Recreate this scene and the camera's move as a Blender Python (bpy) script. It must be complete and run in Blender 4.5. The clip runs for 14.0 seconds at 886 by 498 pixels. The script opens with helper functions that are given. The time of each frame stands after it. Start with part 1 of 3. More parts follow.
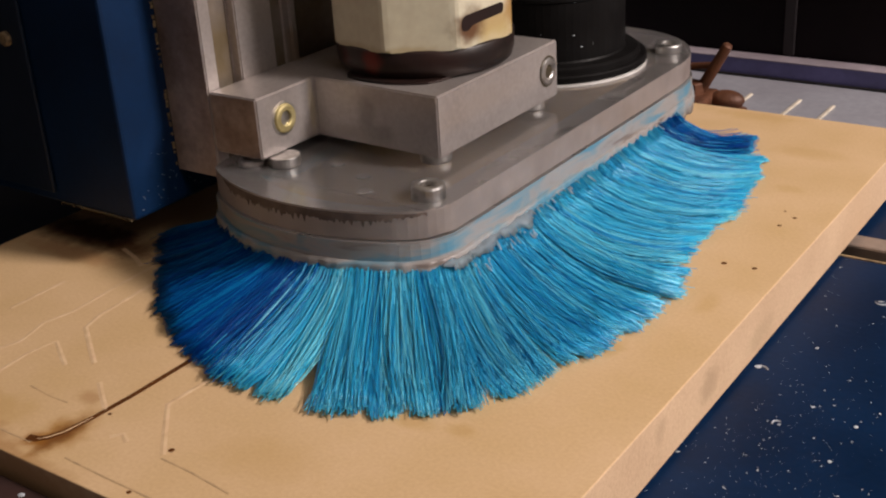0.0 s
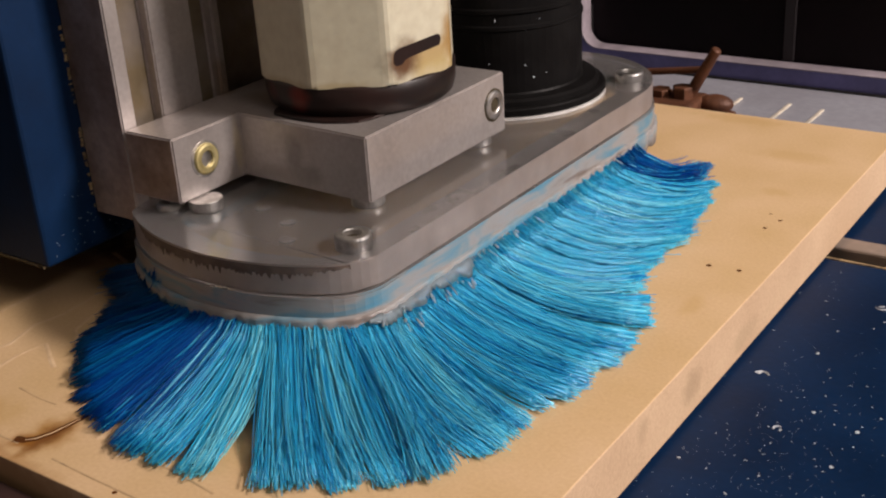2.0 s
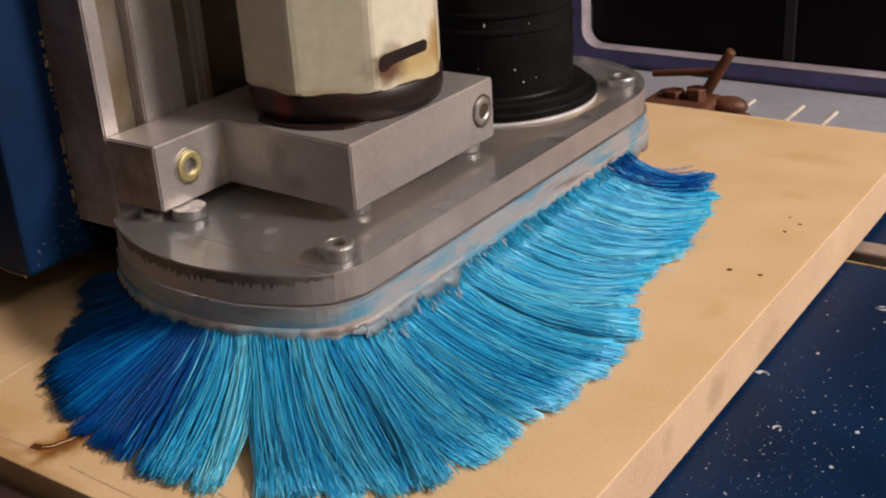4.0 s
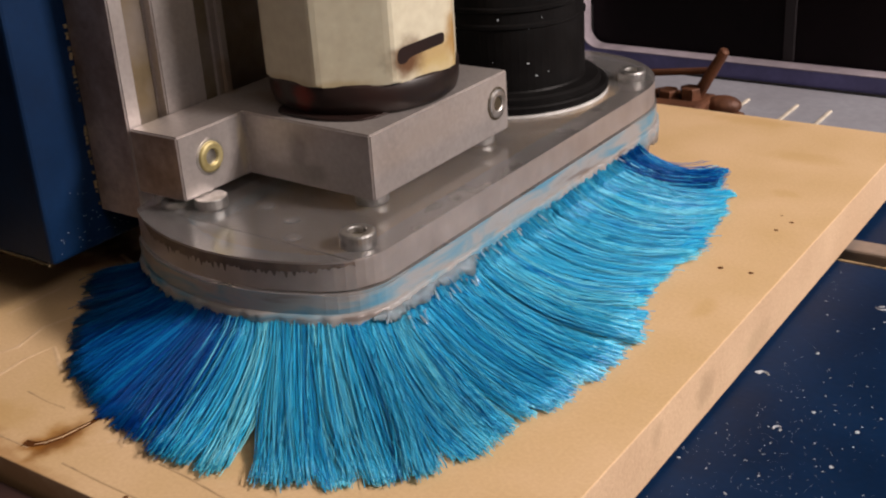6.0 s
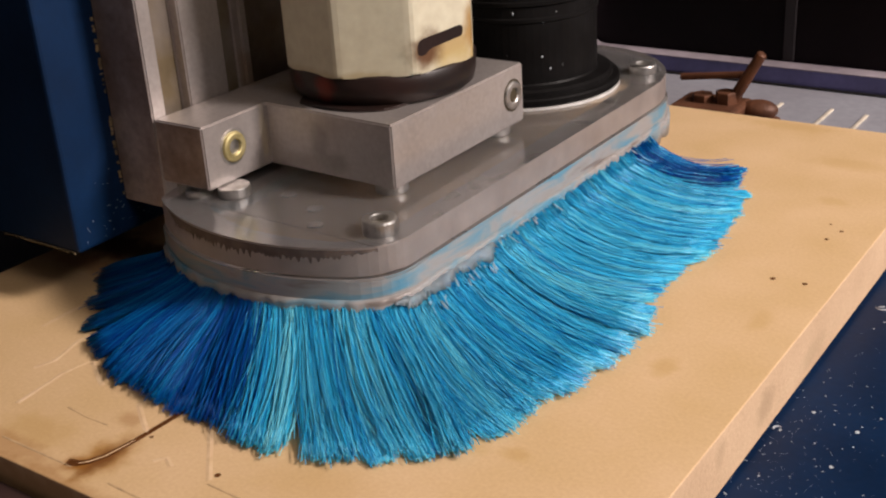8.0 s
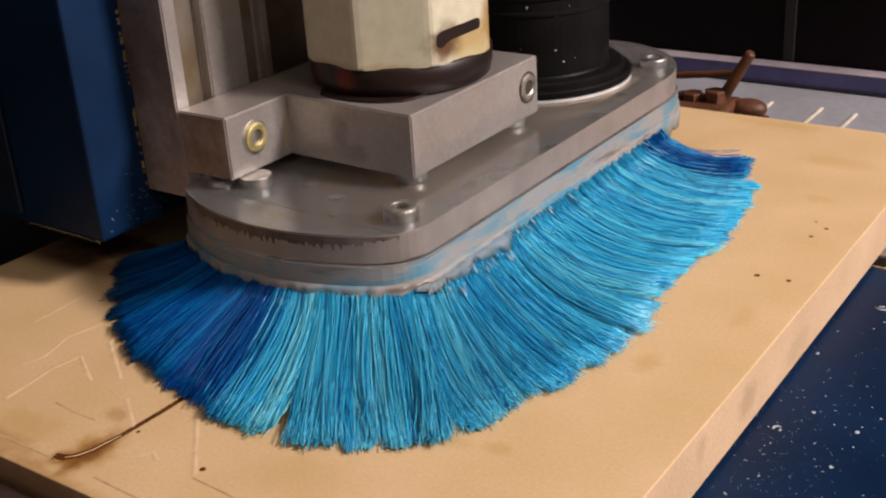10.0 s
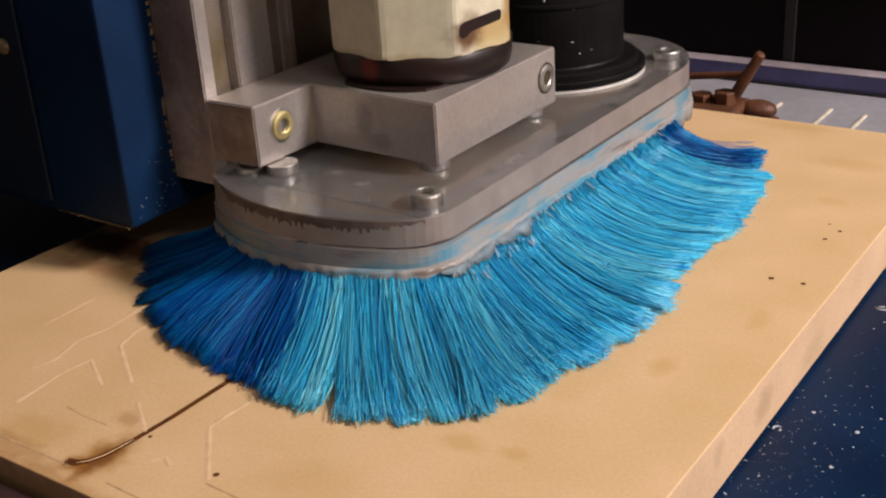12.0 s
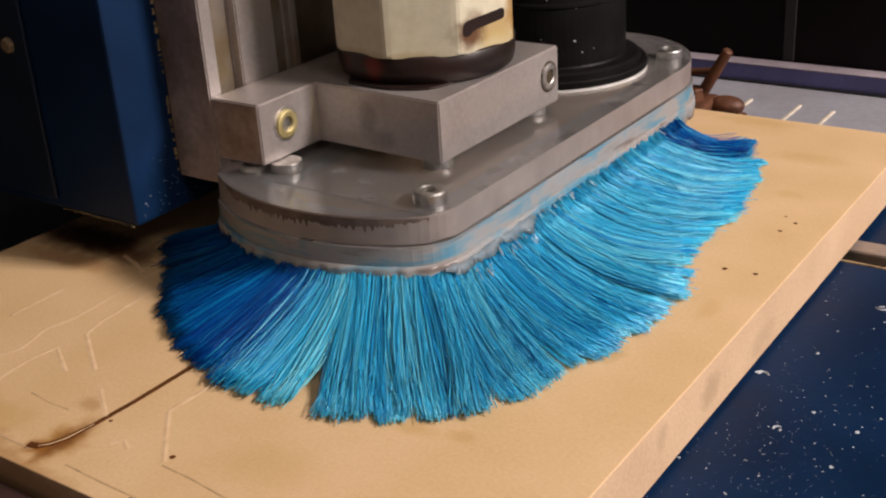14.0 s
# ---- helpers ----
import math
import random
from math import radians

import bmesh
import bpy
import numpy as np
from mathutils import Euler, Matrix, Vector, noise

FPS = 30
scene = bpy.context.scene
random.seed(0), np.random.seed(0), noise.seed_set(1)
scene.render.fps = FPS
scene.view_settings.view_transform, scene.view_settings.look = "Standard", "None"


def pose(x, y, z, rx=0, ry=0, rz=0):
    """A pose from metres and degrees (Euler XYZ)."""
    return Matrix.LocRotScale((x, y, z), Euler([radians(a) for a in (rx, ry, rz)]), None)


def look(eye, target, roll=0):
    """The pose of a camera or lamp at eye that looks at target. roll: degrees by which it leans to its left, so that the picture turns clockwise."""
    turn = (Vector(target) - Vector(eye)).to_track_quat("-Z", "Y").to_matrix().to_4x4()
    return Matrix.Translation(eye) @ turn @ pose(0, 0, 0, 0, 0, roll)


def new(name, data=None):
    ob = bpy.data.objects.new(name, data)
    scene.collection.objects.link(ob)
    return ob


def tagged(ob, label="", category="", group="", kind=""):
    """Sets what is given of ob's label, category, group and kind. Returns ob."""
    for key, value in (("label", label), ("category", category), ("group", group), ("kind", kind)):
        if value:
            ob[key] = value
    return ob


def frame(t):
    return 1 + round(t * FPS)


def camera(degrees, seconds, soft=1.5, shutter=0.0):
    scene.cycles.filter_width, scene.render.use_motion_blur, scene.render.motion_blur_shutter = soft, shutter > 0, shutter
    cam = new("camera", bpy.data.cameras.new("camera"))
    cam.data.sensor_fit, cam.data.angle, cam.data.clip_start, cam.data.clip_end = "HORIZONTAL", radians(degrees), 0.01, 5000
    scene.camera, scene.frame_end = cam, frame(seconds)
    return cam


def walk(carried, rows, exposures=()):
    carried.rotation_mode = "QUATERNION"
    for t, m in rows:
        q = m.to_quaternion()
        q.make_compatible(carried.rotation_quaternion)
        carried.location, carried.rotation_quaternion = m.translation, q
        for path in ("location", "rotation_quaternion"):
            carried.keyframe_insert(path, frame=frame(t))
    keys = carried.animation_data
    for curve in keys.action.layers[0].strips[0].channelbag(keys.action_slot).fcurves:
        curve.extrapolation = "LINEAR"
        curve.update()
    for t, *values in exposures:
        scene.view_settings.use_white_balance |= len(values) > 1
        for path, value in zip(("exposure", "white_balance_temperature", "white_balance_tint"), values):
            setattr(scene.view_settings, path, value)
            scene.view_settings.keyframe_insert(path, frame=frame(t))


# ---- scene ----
cam = camera(41.63, 14.0, soft=2.2)

def aim(yaw, pitch, roll):
    """The camera's pose: yaw about the vertical, pitch up, roll to its left."""
    return Matrix.Translation((0, 0, 0.165)) @ pose(0, 0, 0, 0, 0, yaw) @ pose(0, 0, 0, 90 + pitch) @ pose(0, 0, 0, 0, 0, roll)


YAW, PITCH, ROLL = 35.90, -24.02, -3.65
# a short knock shakes the camera at one second; after that it stands still
SHAKE = [(0.0, 0.0, -0.295, 0.11), (0.5, -0.05, -0.207, 0.085), (0.7, 0.0, -0.08, 0.0), (0.8, -0.03, 0.064, 0.3), (0.9, -0.08, 0.19, 0.9),
         (1.0, -0.167, 0.424, 1.978), (1.1, -0.155, 0.395, 1.84), (1.2, -0.10, 0.25, 1.2), (1.3, -0.06, 0.15, 0.7), (1.4, -0.02, 0.06, 0.3),
         (1.5, 0, 0, 0), (14.0, 0, 0, 0)]
walk(cam, [(t, aim(YAW + a, PITCH + b, ROLL + c)) for t, a, b, c in SHAKE],
     exposures=[(0.0, -0.2), (0.5, -0.22), (1.5, -0.16), (2.5, -0.12), (5.5, -0.1), (7.0, -0.02), (9.5, 0.0), (14.0, 0.0)])

# ---- light ----
world = bpy.data.worlds.new("world")
scene.world = world
world.use_nodes = True
world.node_tree.nodes["Background"].inputs[0].default_value = (0.9, 0.8, 0.75, 1)
world.node_tree.nodes["Background"].inputs[1].default_value = 0.03


def area_lamp(name, eye, target, sx, sy, power, color):
    data = bpy.data.lights.new(name, "AREA")
    data.shape, data.size, data.size_y, data.energy, data.color = "RECTANGLE", sx, sy, power, color
    ob = new(name, data)
    ob.matrix_world = look(eye, target)
    return ob


area_lamp("workshop_lamp", (1.00, 0.60, 0.92), (-0.2, 0.28, 0), 0.30, 0.24, 35.5, (1.0, 0.87, 0.82))
# the next two are added fill without a seen source, to lift the front faces
area_lamp("front_fill", (1.12, -0.1, 1.08), (-0.2, 0.3, 0), 0.45, 0.25, 4, (1.0, 0.87, 0.82))
area_lamp("overhead_fill", (0.5, 0.0, 1.74), (-0.1, 0.3, 0), 1.6, 1.2, 5, (1.0, 0.86, 0.74))


# ---- materials ----
def material(name, base, rough=0.5, metal=0.0, tint=None, scale=40.0, amount=0.5, bump=0.1, bump_scale=300.0, detail=6.0, fine_mix=0.2, **extra):
    """A surface of two tones mixed by noise at two scales, with fine relief; scale in cycles per metre."""
    m = bpy.data.materials.new(name)
    m.use_nodes = True
    nt = m.node_tree
    n, l = nt.nodes, nt.links
    p = n["Principled BSDF"]
    co = n.new("ShaderNodeTexCoord")
    big = n.new("ShaderNodeTexNoise")
    big.inputs["Scale"].default_value, big.inputs["Detail"].default_value = scale, detail
    fine = n.new("ShaderNodeTexNoise")
    fine.inputs["Scale"].default_value, fine.inputs["Detail"].default_value = bump_scale, 4
    l.new(co.outputs["Object"], big.inputs["Vector"])
    l.new(co.outputs["Object"], fine.inputs["Vector"])
    tint = tint or [c * 0.7 for c in base]
    ramp = n.new("ShaderNodeValToRGB")
    ramp.color_ramp.elements[0].position, ramp.color_ramp.elements[1].position = 0.5 - 0.25 * amount, 0.5 + 0.25 * amount
    ramp.color_ramp.elements[0].color, ramp.color_ramp.elements[1].color = (*tint, 1), (*base, 1)
    l.new(big.outputs["Fac"], ramp.inputs["Fac"])
    mix = n.new("ShaderNodeMix")
    mix.data_type, mix.blend_type = "RGBA", "OVERLAY"
    mix.inputs["Factor"].default_value = fine_mix
    l.new(ramp.outputs["Color"], mix.inputs["A"])
    l.new(fine.outputs["Fac"], mix.inputs["B"])
    l.new(mix.outputs["Result"], p.inputs["Base Color"])
    p.inputs["Roughness"].default_value, p.inputs["Metallic"].default_value = rough, metal
    rr = n.new("ShaderNodeMapRange")
    rr.inputs["To Min"].default_value, rr.inputs["To Max"].default_value = max(0.02, rough - 0.12), min(1, rough + 0.12)
    l.new(big.outputs["Fac"], rr.inputs["Value"])
    l.new(rr.outputs["Result"], p.inputs["Roughness"])
    if bump:
        b = n.new("ShaderNodeBump")
        b.inputs["Strength"].default_value, b.inputs["Distance"].default_value = bump, 0.0006
        l.new(fine.outputs["Fac"], b.inputs["Height"])
        l.new(b.outputs["Normal"], p.inputs["Normal"])
    for key, value in extra.items():
        p.inputs[key.replace("_", " ")].default_value = value
    return m


def nodes_of(m):
    return m.node_tree.nodes, m.node_tree.links, m.node_tree.nodes["Principled BSDF"]


def add_spots(m, spots):
    """Soft stains and painted patches: places in millimetres, half-widths along x, y and z, colour, strength; a noise
    breaks their edge.
    """
    nt = m.node_tree
    n, l = nt.nodes, nt.links
    p = n["Principled BSDF"]
    co = n.new("ShaderNodeTexCoord")
    wob = n.new("ShaderNodeTexNoise")
    wob.inputs["Scale"].default_value, wob.inputs["Detail"].default_value = 180, 5
    l.new(co.outputs["Object"], wob.inputs["Vector"])
    source = p.inputs["Base Color"].links[0].from_socket
    for centre, size, color, strength in spots:
        sub = n.new("ShaderNodeVectorMath")
        sub.operation = "SUBTRACT"
        sub.inputs[1].default_value = [c * 0.001 for c in centre]
        l.new(co.outputs["Object"], sub.inputs[0])
        div = n.new("ShaderNodeVectorMath")
        div.operation = "DIVIDE"
        div.inputs[1].default_value = [c * 0.001 for c in size]
        l.new(sub.outputs[0], div.inputs[0])
        dist = n.new("ShaderNodeVectorMath")
        dist.operation = "LENGTH"
        l.new(div.outputs[0], dist.inputs[0])
        add = n.new("ShaderNodeMath")
        add.operation = "ADD"
        l.new(dist.outputs["Value"], add.inputs[0])
        l.new(wob.outputs["Fac"], add.inputs[1])
        rng = n.new("ShaderNodeMapRange")
        rng.interpolation_type = "SMOOTHSTEP"
        rng.inputs["From Min"].default_value, rng.inputs["From Max"].default_value = 0.75, 1.6
        rng.inputs["To Min"].default_value, rng.inputs["To Max"].default_value = strength, 0.0
        l.new(add.outputs[0], rng.inputs["Value"])
        mix = n.new("ShaderNodeMix")
        mix.data_type = "RGBA"
        l.new(rng.outputs["Result"], mix.inputs["Factor"])
        l.new(source, mix.inputs["A"])
        mix.inputs["B"].default_value = (*color, 1)
        source = mix.outputs["Result"]
    l.new(source, p.inputs["Base Color"])


MDF = material("fibreboard", (0.65, 0.45, 0.26), 0.6, tint=(0.55, 0.37, 0.175), scale=40, amount=1.5, bump=0.05, bump_scale=900, detail=12, fine_mix=0.16)
MDF_EDGE = material("fibreboard_edge", (0.62, 0.44, 0.28), 0.85, tint=(0.50, 0.34, 0.21), scale=30, amount=1.0, bump=0.25, bump_scale=900)
BURNT = material("burnt_fibreboard", (0.11, 0.038, 0.009), 0.9, scale=200, Specular_IOR_Level=0.1)
SCORCH_LINE = material("darkened_score", (0.52, 0.35, 0.185), 0.8, scale=200)
GROOVE = material("scored_fibreboard", (0.70, 0.50, 0.31), 0.6, tint=(0.57, 0.39, 0.21), scale=220, amount=0.9)
ALU = material("milled_aluminium", (0.63, 0.59, 0.57), 0.42, 0.75, tint=(0.44, 0.39, 0.365), scale=38, amount=1.2, bump=0.03, bump_scale=600, detail=12, fine_mix=0.2)
ALU_ROUGH = material("sawn_aluminium", (0.58, 0.49, 0.43), 0.5, 0.7, tint=(0.24, 0.17, 0.135), scale=46, amount=1.0, bump=0.10, bump_scale=420, detail=10, fine_mix=0.35)
GROOVE_ALU = material("dark_slot_aluminium", (0.22, 0.185, 0.155), 0.55, 0.6, tint=(0.17, 0.13, 0.075), scale=60)
STEEL = material("zinc_plated_steel", (0.62, 0.60, 0.58), 0.42, 1.0, scale=300, bump=0.05)
BRASSY = material("yellow_zinc_steel", (0.62, 0.54, 0.28), 0.5, 0.8, tint=(0.45, 0.37, 0.16), scale=200, bump=0.1)
SOCKET = material("dark_socket", (0.10, 0.08, 0.05), 0.5, 0.6, scale=200)
ACRYLIC = material("worn_acrylic", (0.90, 0.89, 0.89), 0.10, tint=(0.80, 0.78, 0.77), scale=60, amount=1.2, bump=0.008, bump_scale=300, IOR=1.49, Transmission_Weight=0.93)
ACRYLIC_EDGE = material("sawn_acrylic_edge", (0.48, 0.42, 0.395), 0.38, tint=(0.33, 0.275, 0.25), scale=70, amount=1.2, bump=0.25, bump_scale=200, IOR=1.49, Transmission_Weight=0.5)
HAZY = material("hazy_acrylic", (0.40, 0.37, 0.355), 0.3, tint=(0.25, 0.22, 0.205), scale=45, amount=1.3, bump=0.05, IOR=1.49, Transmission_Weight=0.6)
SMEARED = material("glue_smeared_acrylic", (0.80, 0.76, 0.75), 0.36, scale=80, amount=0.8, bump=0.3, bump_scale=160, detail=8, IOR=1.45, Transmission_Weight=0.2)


def streaked(m, stops):
    """Recolour a surface by streaks that run level round the rim."""
    n, l, p = nodes_of(m)
    co, mp, ns, rp = n.new("ShaderNodeTexCoord"), n.new("ShaderNodeMapping"), n.new("ShaderNodeTexNoise"), n.new("ShaderNodeValToRGB")
    mp.inputs["Scale"].default_value = (42, 42, 210)
    ns.inputs["Scale"].default_value, ns.inputs["Detail"].default_value, ns.inputs["Distortion"].default_value = 1.0, 5, 0.6
    l.new(co.outputs["Object"], mp.inputs["Vector"])
    l.new(mp.outputs[0], ns.inputs["Vector"])
    l.new(ns.outputs["Fac"], rp.inputs["Fac"])
    rp.color_ramp.elements[0].position, rp.color_ramp.elements[0].color = stops[0][0], (*stops[0][1], 1)
    rp.color_ramp.elements[1].position, rp.color_ramp.elements[1].color = stops[-1][0], (*stops[-1][1], 1)
    for at, color in stops[1:-1]:
        rp.color_ramp.elements.new(at).color = (*color, 1)
    l.new(rp.outputs["Color"], p.inputs["Base Color"])


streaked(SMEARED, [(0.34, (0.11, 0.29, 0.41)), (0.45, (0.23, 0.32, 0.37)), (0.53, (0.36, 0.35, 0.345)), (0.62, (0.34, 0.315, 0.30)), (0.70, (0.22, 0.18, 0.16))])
SAW_BURN = material("browned_saw_marks", (0.085, 0.06, 0.05), 0.6, tint=(0.15, 0.11, 0.09), scale=200, bump=0.3)
GLUE = material("hot_glue", (0.74, 0.85, 0.91), 0.32, scale=250, bump=0.3, IOR=1.3, Transmission_Weight=0.8)
CREAM = material("cream_plastic", (0.62, 0.575, 0.44), 0.36, tint=(0.54, 0.49, 0.35), scale=22, amount=1.2, bump=0.02)
CHARRED = material("charred_plastic", (0.012, 0.008, 0.007), 0.40, tint=(0.022, 0.011, 0.009), scale=50, amount=0.5, bump=0.2, bump_scale=250, Specular_IOR_Level=0.3)
BLACK = material("black_plastic", (0.005, 0.0045, 0.0045), 0.46, tint=(0.008, 0.0075, 0.0075), scale=80, bump=0.06, Specular_IOR_Level=0.09)
WHITE_RING = material("white_sealing_ring", (0.7, 0.68, 0.66), 0.5, scale=100)
DUST = material("pale_dust", (0.50, 0.54, 0.58), 0.9, scale=500)
NAVY = material("navy_enamel", (0.0010, 0.0165, 0.058), 0.5, tint=(0.0008, 0.010, 0.035), scale=35, amount=1.0, bump=0.1, bump_scale=400, Specular_IOR_Level=0.2)
NAVY_DARK = material("near_black_navy_enamel", (0.006, 0.014, 0.032), 0.45, tint=(0.004, 0.008, 0.016), scale=30, amount=1.2, bump=0.1, bump_scale=400, Specular_IOR_Level=0.3)
CHIPPED = material("chipped_paint_edge", (0.32, 0.23, 0.12), 0.6, tint=(0.1, 0.07, 0.04), scale=300)
GREY_BED = material("grey_table_sheet", (0.27, 0.27, 0.30), 0.5, tint=(0.24, 0.235, 0.26), scale=25, bump=0.1)
PURPLE = material("violet_blue_rail", (0.13, 0.125, 0.31), 0.4, scale=40)
PALE_LIP = material("pale_rail_lip", (0.42, 0.36, 0.40), 0.45, scale=60)
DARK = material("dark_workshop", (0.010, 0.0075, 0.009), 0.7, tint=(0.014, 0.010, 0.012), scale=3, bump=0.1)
TAN_RAIL = material("greyed_bronze_rail", (0.30, 0.24, 0.20), 0.5, 0.3, scale=40)
DARK_BROWN = material("dark_brown_paint", (0.045, 0.02, 0.016), 0.6, tint=(0.03, 0.014, 0.012), scale=60)
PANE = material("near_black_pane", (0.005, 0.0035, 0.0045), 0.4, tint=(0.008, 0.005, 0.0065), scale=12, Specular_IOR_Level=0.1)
GAP = material("black_slot", (0.008, 0.006, 0.006), 0.7, scale=60)
RUST = material("rusty_iron", (0.20, 0.075, 0.032), 0.6, 0.3, tint=(0.022, 0.010, 0.008), scale=130, amount=1.8, bump=0.6, bump_scale=500)
PALE_STRIP = material("pale_wooden_strip", (0.62, 0.55, 0.45), 0.7, scale=120)
PLASTER = material("pale_plaster", (0.62, 0.58, 0.54), 0.9, scale=2)
CONCRETE = material("concrete", (0.22, 0.20, 0.18), 0.9, scale=4)

BROWN_STAIN, YELLOW_STAIN = (0.27, 0.105, 0.012), (0.46, 0.28, 0.09)
# first three spots: brown stain with the column's shade painted into the board
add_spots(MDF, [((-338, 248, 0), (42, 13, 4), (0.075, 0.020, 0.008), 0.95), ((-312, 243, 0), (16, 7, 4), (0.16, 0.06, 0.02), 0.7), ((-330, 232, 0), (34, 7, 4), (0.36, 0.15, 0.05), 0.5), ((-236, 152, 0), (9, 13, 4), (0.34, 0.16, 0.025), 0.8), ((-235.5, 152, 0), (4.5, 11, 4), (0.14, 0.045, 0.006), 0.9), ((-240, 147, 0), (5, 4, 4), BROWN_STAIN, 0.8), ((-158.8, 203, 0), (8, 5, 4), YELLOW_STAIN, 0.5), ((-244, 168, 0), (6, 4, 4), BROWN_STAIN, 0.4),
                ((-262, 152, 0), (16, 9, 4), YELLOW_STAIN, 0.5), ((-170, 476, 0), (26, 7, 4), YELLOW_STAIN, 0.4), ((-134, 440, 0), (20, 8, 4), YELLOW_STAIN, 0.3), ((-240, 139.5, 0), (30, 3, 4), BROWN_STAIN, 0.4),
                ((-150, 240, 0), (10, 14, 4), YELLOW_STAIN, 0.25), ((-131, 262, 0), (5, 7, 4), YELLOW_STAIN, 0.5), ((-118, 300, 0), (4, 9, 4), YELLOW_STAIN, 0.35), ((-145, 205, 0), (6, 4, 4), YELLOW_STAIN, 0.5), ((-270, 143, 0), (40, 6, 4), BROWN_STAIN, 0.45), ((-128, 400, 0), (7, 5, 4), YELLOW_STAIN, 0.35), ((-180, 170, 0), (22, 12, 4), YELLOW_STAIN, 0.25)])
add_spots(MDF_EDGE, [((-104.7, 270, -9), (4, 9, 6), (0.36, 0.25, 0.15), 0.6), ((-104.7, 238, -6), (4, 4, 5), (0.4, 0.28, 0.17), 0.5), ((-104.7, 310, -12), (4, 14, 5), (0.42, 0.3, 0.18), 0.5), ((-240, 138.9, -8), (60, 4, 14), (0.34, 0.17, 0.06), 0.7)])
add_spots(CREAM, [((-203, 308, 75.5), (12, 18, 5.5), (0.40, 0.26, 0.08), 0.8), ((-201, 317, 78), (10, 6, 15), (0.32, 0.18, 0.05), 0.9), ((-203, 310, 71), (12, 16, 5), (0.46, 0.34, 0.13), 0.6), ((-205, 296, 76.0), (11, 8, 8), (0.10, 0.04, 0.015), 0.95),
                  ((-228, 282, 69.5), (40, 8, 2.6), (0.40, 0.31, 0.15), 0.6)])
# brown smudges, and last a paler yellow strip in the inner corner
add_spots(ALU, [((-202, 300, 52), (4, 14, 7), (0.50, 0.45, 0.42), 0.6), ((-228, 274, 56), (9, 4, 4), (0.40, 0.34, 0.30), 0.5), ((-240, 274, 43), (10, 4, 3), (0.44, 0.38, 0.34), 0.5), ((-232, 275, 50), (5, 6, 9), (0.24, 0.20, 0.18), 0.5), ((-226, 275, 44), (7, 6, 5), (0.26, 0.22, 0.19), 0.5), ((-252, 292, 60), (16, 9, 3), (0.33, 0.25, 0.18), 0.6), ((-275, 290, 64), (4, 6, 10), (0.38, 0.27, 0.17), 0.6),
                ((-255, 273, 50), (4, 2.2, 14), (0.72, 0.62, 0.42), 0.6)])
add_spots(CHARRED, [((-232, 279, 66), (5, 5, 5), (0.14, 0.018, 0.010), 0.9), ((-246, 280, 66), (5, 5, 4), (0.06, 0.012, 0.008), 0.7)])

def bristle(name, dark, middle, light, coat, gloss):
    """Dyed nylon: each filament takes its own tone, each tuft leans to one."""
    m = bpy.data.materials.new(name)
    m.use_nodes = True
    n, l, p = nodes_of(m)
    geo, info, ramp, mix = n.new("ShaderNodeNewGeometry"), n.new("ShaderNodeObjectInfo"), n.new("ShaderNodeValToRGB"), n.new("ShaderNodeMix")
    ramp.color_ramp.elements[0].color, ramp.color_ramp.elements[1].color = (*dark, 1), (*light, 1)
    ramp.color_ramp.elements.new(0.46).color = (*middle, 1)
    mix.inputs[0].default_value = 0.38
    l.new(geo.outputs["Random Per Island"], mix.inputs[2])
    l.new(info.outputs["Random"], mix.inputs[3])
    l.new(mix.outputs[0], ramp.inputs["Fac"])
    l.new(ramp.outputs["Color"], p.inputs["Base Color"])
    p.inputs["Roughness"].default_value, p.inputs["IOR"].default_value = 0.34, 1.5
    p.inputs["Specular IOR Level"].default_value, p.inputs["Specular Tint"].default_value = gloss, (0.6, 0.92, 1.0, 1)
    p.inputs["Coat Weight"].default_value, p.inputs["Coat Roughness"].default_value, p.inputs["Coat Tint"].default_value = coat, 0.26, (0.75, 0.95, 1.0, 1)
    p.inputs["Transmission Weight"].default_value = 0.08
    thin, both = n.new("ShaderNodeBsdfTranslucent"), n.new("ShaderNodeMixShader")
    l.new(ramp.outputs["Color"], thin.inputs["Color"])
    both.inputs[0].default_value = 0.16
    l.new(p.outputs[0], both.inputs[1])
    l.new(thin.outputs[0], both.inputs[2])
    l.new(both.outputs[0], n["Material Output"].inputs["Surface"])
    return m


BRISTLE = bristle("blue_nylon_bristle", (0.004, 0.19, 0.56), (0.035, 0.57, 0.88), (0.34, 0.90, 0.98), 0.4, 0.8)
# navy copy: painted shade for the column corner, deeper dye for the far end
DYED_SHADED_BRISTLE = bristle("dyed_and_shaded_nylon_bristle", (0.0005, 0.022, 0.18), (0.001, 0.066, 0.34), (0.004, 0.26, 0.62), 0.0, 0.25)

# ---- mesh helpers ----
MM = 0.001


def part(name, bm, mat, parent=None, label="", smooth=False, at=None):
    """Link a bmesh (in millimetres) as one mesh object, under a thing when one is given."""
    me = bpy.data.meshes.new(name)
    bmesh.ops.scale(bm, vec=(MM, MM, MM), verts=bm.verts)
    bmesh.ops.recalc_face_normals(bm, faces=bm.faces)
    for f in bm.faces:
        f.smooth = smooth
    bm.to_mesh(me)
    bm.free()
    for m in (mat if isinstance(mat, (list, tuple)) else [mat]):
        me.materials.append(m)
    ob = new(name, me)
    ob.parent = parent
    if at is not None:
        ob.location = [c * MM for c in at]
    if label:
        ob["label"] = label
    return ob


def empty(name, label, category, x=0, y=0, z=0, group=""):
    ob = new(name)
    ob.empty_display_size = 0.02
    ob.location = (x * MM, y * MM, z * MM)
    return tagged(ob, label, category, group)


